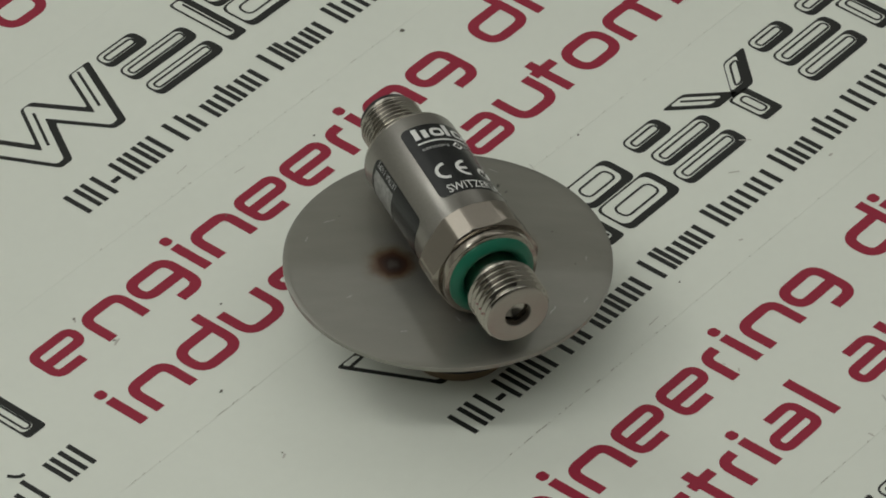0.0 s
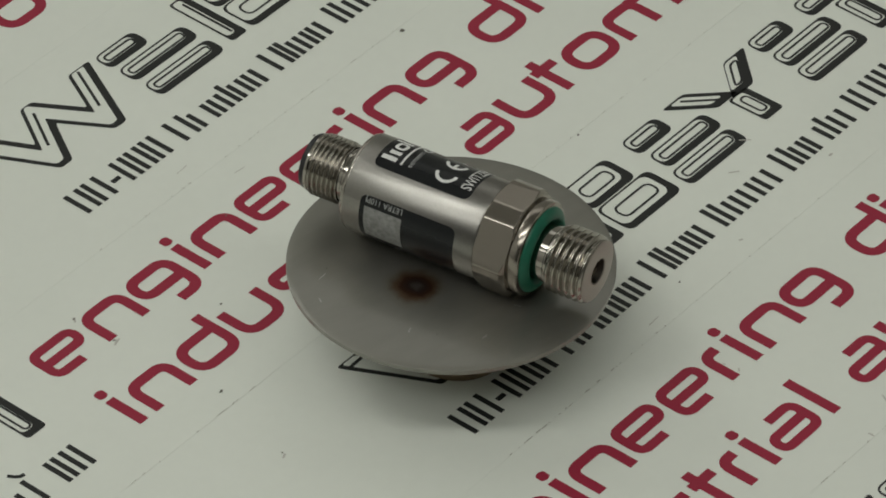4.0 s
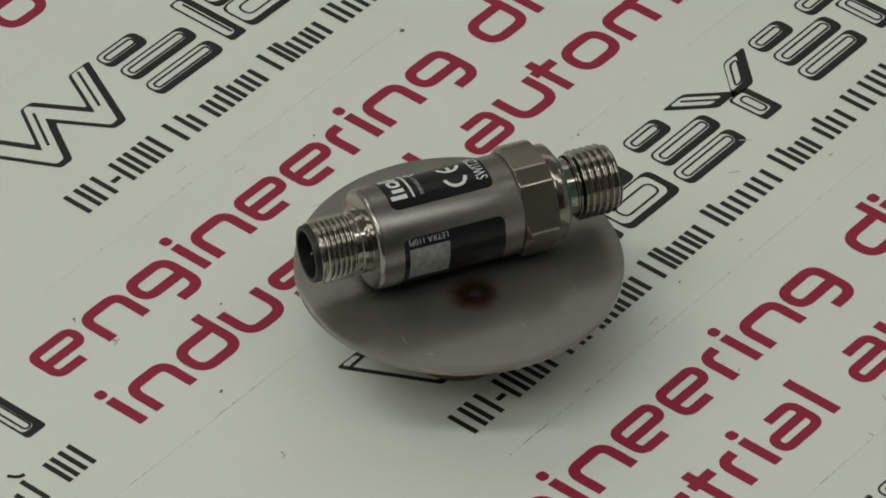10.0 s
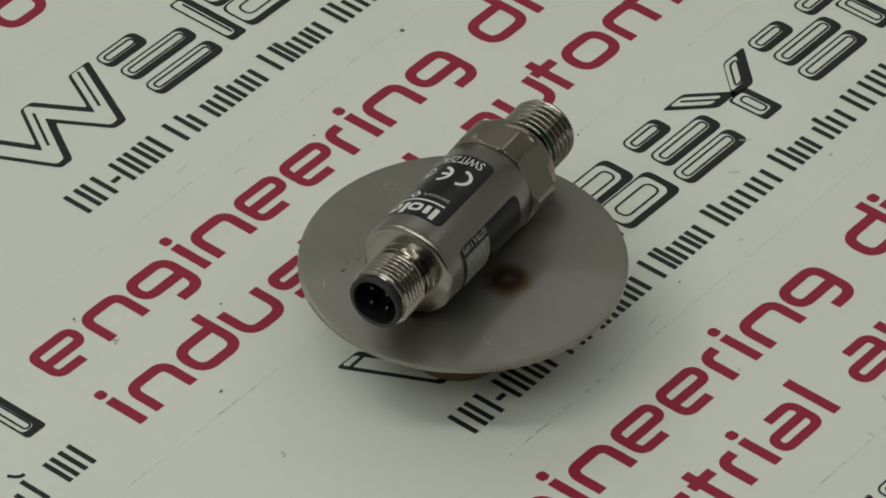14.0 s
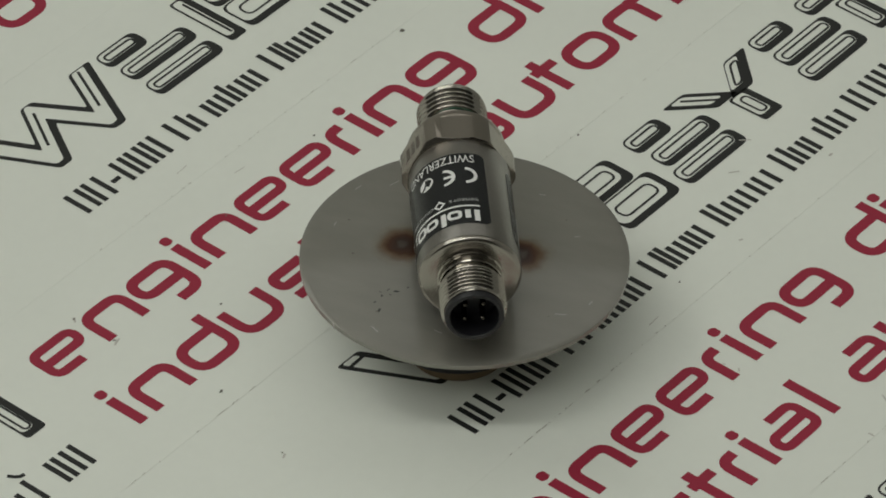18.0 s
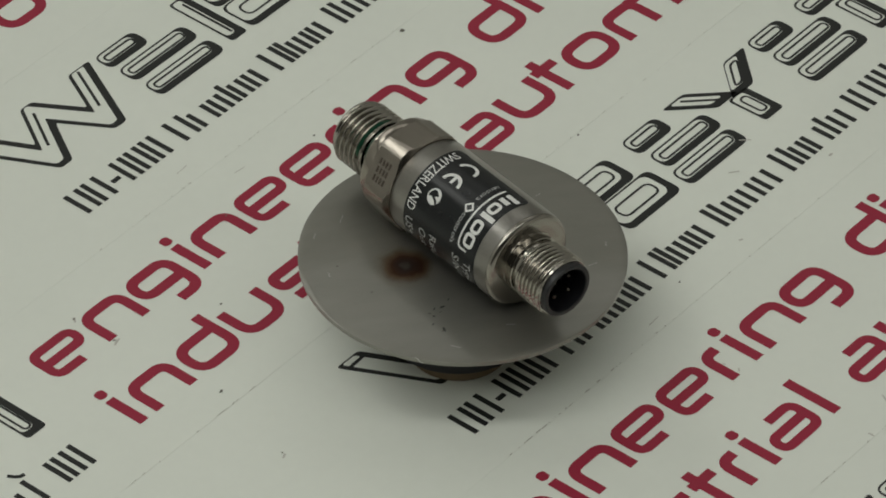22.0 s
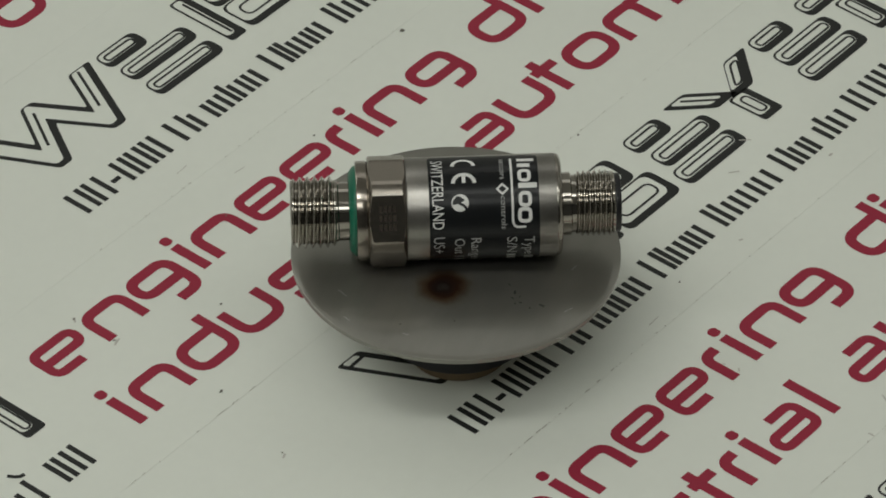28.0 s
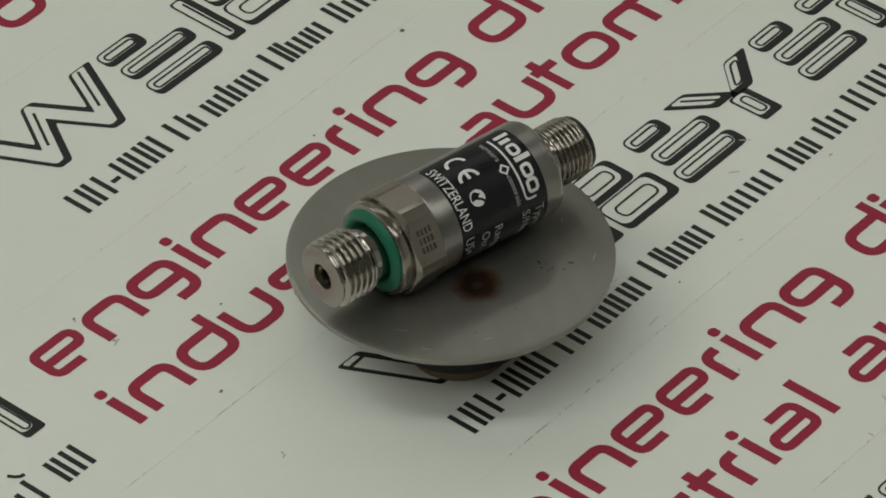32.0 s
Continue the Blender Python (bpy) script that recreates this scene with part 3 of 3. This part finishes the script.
def transmitter():
    tr = thing("pressure_transmitter", "cylindrical steel pressure transmitter with black label and green seal", "pressure transmitter")
    # process thread with its drilled end
    bm = bmesh.new()
    s0, s1 = -1.0, 7.2
    steps = 110
    ring_surface(bm, [s0 + (s1 - s0) * k / steps for k in range(steps + 1)], thread_radius(1.337, 5.72, 6.58, s0, s1), 96)
    part("process_thread", bm, STEEL, tr, "bright steel male thread", sharp=60)
    part("thread_face", lathe([(-0.92, 6.0), (-1.05, 5.72), (-1.1, 5.5), (-1.1, 2.62), (-0.95, 2.48), (0.2, 2.45)], caps=False), FACE, tr)
    part("pressure_port", lathe([(-0.9, 2.5), (1.5, 2.44), (2.1, 1.5), (2.2, 1.15), (5.0, 1.1), (5.6, 0.001)], 48, caps=False), BORE, tr, "dark drilled bore")
    part("neck", lathe([(7.0, 5.3), (7.2, 5.55), (7.5, 5.55), (7.7, 5.35), (10.9, 5.35)]), STEEL, tr)
    part("seal_ring", lathe([(10.9, 5.3), (10.3, 5.7), (9.75, 6.1), (9.55, 6.5), (9.6, 6.9), (9.85, 7.4), (10.15, 7.85), (10.5, 8.2), (10.9, 8.25)], close=True), SEAL, tr, "green rubber sealing ring")
    part("flange", lathe([(10.85, 5.3), (10.85, 8.9), (10.95, 9.05), (11.15, 9.12), (12.7, 9.1), (12.95, 9.0), (13.05, 8.95), (13.3, 8.95)]), HEXSTEEL, tr)
    # hexagon
    corner, h0, h1 = 10.68, 13.1, 19.85
    flats = [(0, 9.62), (26, 9.82), (58, 9.18), (120, 9.62), (180, 9.62), (240, 9.62), (300, 9.62)]      # one corner is milled to a narrow flat
    turns = [k * 2.0 for k in range(180)]

    def hexagon(s, phi):
        r = min([corner] + [d / math.cos(radians(phi - a)) for a, d in flats if math.cos(radians(phi - a)) > 0.5])
        return min(r, 9.5 + min(s - h0, h1 - s) * 1.6)

    bm = bmesh.new()
    steps = [0.0, 0.1, 0.2, 0.3, 0.4, 0.5, 0.62]
    rows = [[bm.verts.new(on_body(s, phi, hexagon(s, phi))) for phi in turns] for s in [h0 + d for d in steps] + [h1 - d for d in reversed(steps)]]
    for p, q in zip(rows, rows[1:]):
        for k in range(len(turns)):
            j = (k + 1) % len(turns)
            bm.faces.new((p[k], p[j], q[j], q[k]))
    bm.faces.new(rows[0])
    bm.faces.new(rows[-1])
    bmesh.ops.recalc_face_normals(bm, faces=bm.faces)
    hexa = part("hexagon", bm, HEXSTEEL, tr, "machined steel hexagon", sharp=18)
    bm = bmesh.new()
    ca, sa = math.cos(radians(-60)), math.sin(radians(-60))
    for k in range(3):
        for j in range(4):
            s, y, hgt = 14.9 + j * 0.85, -2.2 + k * 1.7, 9.64
            quad = [(s, y), (s + 0.5, y), (s + 0.5, y + 1.2), (s, y + 1.2)]
            bm.faces.new([bm.verts.new((x * MM, (sa * hgt + ca * yy) * MM, (ca * hgt - sa * yy) * MM)) for x, yy in quad])
    part("etched_mark", bm, ETCH, hexa, "faint etched bars", smooth=False)
    # case
    part("case", lathe([(19.8, 9.2), (19.9, 9.25), (20.0, 9.34), (20.15, BODY_R), (47.0, BODY_R), (47.25, 9.36), (47.3, 9.2), (47.3, 8.8)], 128, caps=False), BLASTED, tr, "satin steel case")
    # plug connector
    part("end_cap", lathe([(47.25, 8.9), (47.3, 9.3), (47.55, 9.34), (47.95, 9.15), (48.2, 8.8), (48.3, 8.45), (48.3, 5.4)], 128, caps=False), CAPSTEEL, tr, "smooth turned end face")
    part("plug_collar", lathe([(48.2, 6.1), (48.5, 6.05), (48.55, 5.8), (50.0, 5.8), (50.15, 5.65), (50.2, 5.3), (51.1, 5.25)]), STEEL, tr)
    bm = bmesh.new()
    s0, s1 = 51.0, 57.8
    steps = 120
    ring_surface(bm, [s0 + (s1 - s0) * k / steps for k in range(steps + 1)], thread_radius(1.0, 5.4, 6.02, s0, s1), 96)
    part("plug_thread", bm, STEEL, tr, "bright steel plug thread", sharp=60)
    part("thread_lip", lathe([(57.6, 5.3), (57.65, 5.65), (58.0, 5.65), (58.1, 5.55), (58.1, 5.0)], caps=False), STEEL, tr)
    insert = part("plug_insert", lathe([(57.4, 5.2), (58.0, 5.35), (58.9, 5.35), (59.15, 5.2), (59.2, 5.0), (59.2, 4.55), (59.05, 4.4), (53.8, 4.35), (53.8, 0.001)], caps=False), PLASTIC, tr, "black plastic plug insert")
    for k in range(4):
        a = radians(45 + 90 * k)
        bm = lathe([(53.7, 0.5), (57.3, 0.5), (57.6, 0.4), (57.75, 0.2), (57.78, 0.001)], 16)
        bmesh.ops.translate(bm, verts=bm.verts, vec=(0, 2.35 * math.cos(a) * MM, 2.35 * math.sin(a) * MM))
        part("pin", bm, GOLD, insert, "gold contact pin")
    # labels
    main = part("type_label", label_patch(24.0, 44.0, -155.0, 25.6), LABEL, tr, "black wrap-round type label", sharp=80)
    part("print", writing("SWITZERLAND", 14.4, 2.1, around(24.55, 13.5)), WHITE_PRINT, main, smooth=False)
    part("print", writing("US+", 4.2, 2.0, around(24.7, -84.5)), GREY_PRINT, main, smooth=False)
    for text, w, s in (("Out", 4.2, 28.5), ("Range", 6.6, 31.5), ("S/N", 4.2, 38.0), ("Type", 5.2, 41.2)):
        part("print", writing(text, w, 1.85, around(s, -87.0)), GREY_PRINT, main, smooth=False)
    for s, x0, ws in ((28.5, 5.2, (2.2, 1.6)), (31.5, 7.4, (1.8, 1.8)), (38.0, 5.0, (0.9, 0.9, 0.9, 0.9)), (41.2, 6.0, (1.2, 1.2))):
        bm, x = bmesh.new(), x0
        for w in ws:
            patch(bm, [(x, 0), (x + w, 0), (x + w, 1.6), (x, 1.6)], around(s, -87.0))
            x += w + 0.4
        part("print_bar", bm, GREY_PRINT, main, smooth=False)
    # conformity mark
    bm = bmesh.new()
    for phi in (15.5, -9.0):
        c = 2.3
        arc = [Vector((c - 1.95 * math.cos(a), 2.25 + 1.95 * math.sin(a))) for a in [radians(-88 + 176 * k / 20) for k in range(21)]]
        ribbon(bm, arc, 0.68, False, around(28.15, phi))
        if phi < 0:
            ribbon(bm, [Vector((c - 1.95, 2.25)), Vector((c - 1.0, 2.25)), Vector((c - 0.1, 2.25))], 0.68, False, around(28.15, phi))
    part("conformity_mark", bm, WHITE_PRINT, main, "white conformity mark", smooth=False)
    bm = bmesh.new()
    patch(bm, [(1.6 * math.cos(2 * math.pi * k / 28), 1.6 * math.sin(2 * math.pi * k / 28)) for k in range(28)], around(29.6, -45.2))
    tick = part("round_mark", bm, WHITE_PRINT, main, "white round mark with black tick", smooth=False)
    bm = bmesh.new()
    ribbon(bm, [Vector(p) for p in ((-0.75, 0.25), (-0.35, -0.5), (0.1, -0.1), (0.55, 0.75), (1.25, 1.2))], 0.5, False, lambda x, y: on_body(29.6 + y, -45.2 - x * DEG, LABEL_R + 0.05))
    part("tick", bm, LABEL, tick, smooth=False)
    # maker's emblem as plain shapes
    bm = bmesh.new()
    place = around(40.25, 13.5)
    for x, y0, y1 in ((0.55, 0.0, 3.1), (2.2, 0.0, 2.3), (6.75, 0.0, 3.4)):
        ribbon(bm, [Vector((x, y0)), Vector((x, y1))], 1.0, False, place)
    for x0, x1, y0 in ((3.6, 5.7, 0.3), (8.2, 10.4, 0.3), (11.1, 13.3, 0.1)):
        ribbon(bm, rounded([(x0, y0), (x1, y0), (x1, 2.05), (x0, 2.05)], 0.7, True), 0.66, True, place)
    part("emblem", bm, WHITE_PRINT, main, "white plain emblem shapes", smooth=False)
    bm = bmesh.new()
    line = [Vector((x * 0.5, 0.0)) for x in range(27)] + [Vector((13.6, 0.03)), Vector((14.2, 0.25)), Vector((14.5, 0.8)), Vector((14.5, 2.4))]
    ribbon(bm, line, 0.42, False, around(39.1, 14.0))
    part("emblem_line", bm, WHITE_PRINT, main, smooth=False)
    bm = bmesh.new()
    ribbon(bm, [Vector(p) for p in ((-0.95, 0), (0, -0.95), (0.95, 0), (0, 0.95))], 0.36, True, around(37.35, -31.0))
    part("diamond_mark", bm, WHITE_PRINT, main, smooth=False)
    for text, phi, w in (("sensors", 13.0, 5.3), ("controls", -39.0, 6.1)):
        part("print", writing(text, w, 1.05, around(37.0, phi)), GREY_PRINT, main, smooth=False)
    code = part("code_label", label_patch(23.9, 43.7, 59.5, 146.0), LABEL, tr, "black code label", sharp=80)
    part("print", writing("LETRA 110PJ", 7.6, 1.1, along(35.0, 61.5)), GREY_PRINT, code, smooth=False)
    bm = bmesh.new()
    for k in range(16):
        a, b = 7.2 * k / 16, 7.2 * (k + 1) / 16
        patch(bm, [(0, a), (7.8, a), (7.8, b), (0, b)], along(34.9, 72.5))
    part("code_field", bm, CODE_GREY, code, "plain pale square", smooth=False)
    return tr


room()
table()
strips()
PLATE = turntable()
TRANSMITTER = transmitter()

# turn of the table in degrees at whole seconds
TURNS = (-1.51, 7.55, 16.65, 25.71, 34.7, 43.67, 52.63, 61.54, 70.38, 79.2, 88.04, 96.89, 105.74, 114.58, 123.41, 132.3, 141.1, 150.0,
         158.95, 167.95, 176.8, 185.6, 194.4, 203.16, 212.07, 220.99, 229.9, 238.81, 247.78, 256.83, 265.95, 275.08, 284.13)
# how the transmitter lies on the turntable: the middle of its axis, its heading and its slight slope
LYING = pose(-0.957 * MM, -0.659 * MM, 10.80 * MM, 0, 0, 115.51) @ pose(0, 0, 0, 0, -0.67, 0) @ pose(-29.0 * MM, 0, 0)


def motions():
    plate_rows, body_rows = [], []
    for k, turn in enumerate(TURNS):
        spin_m = pose(0, 0, PLATE_Z * MM, -0.9, 0, 0) @ pose(0, 0, 0, 0, 0, turn)      # the spindle leans a little
        plate_rows.append((float(k), spin_m @ pose(PLATE_X * MM, PLATE_Y * MM, 0)))
        body_rows.append((float(k), spin_m @ LYING))
    walk(PLATE, plate_rows)
    walk(TRANSMITTER, body_rows)


motions()
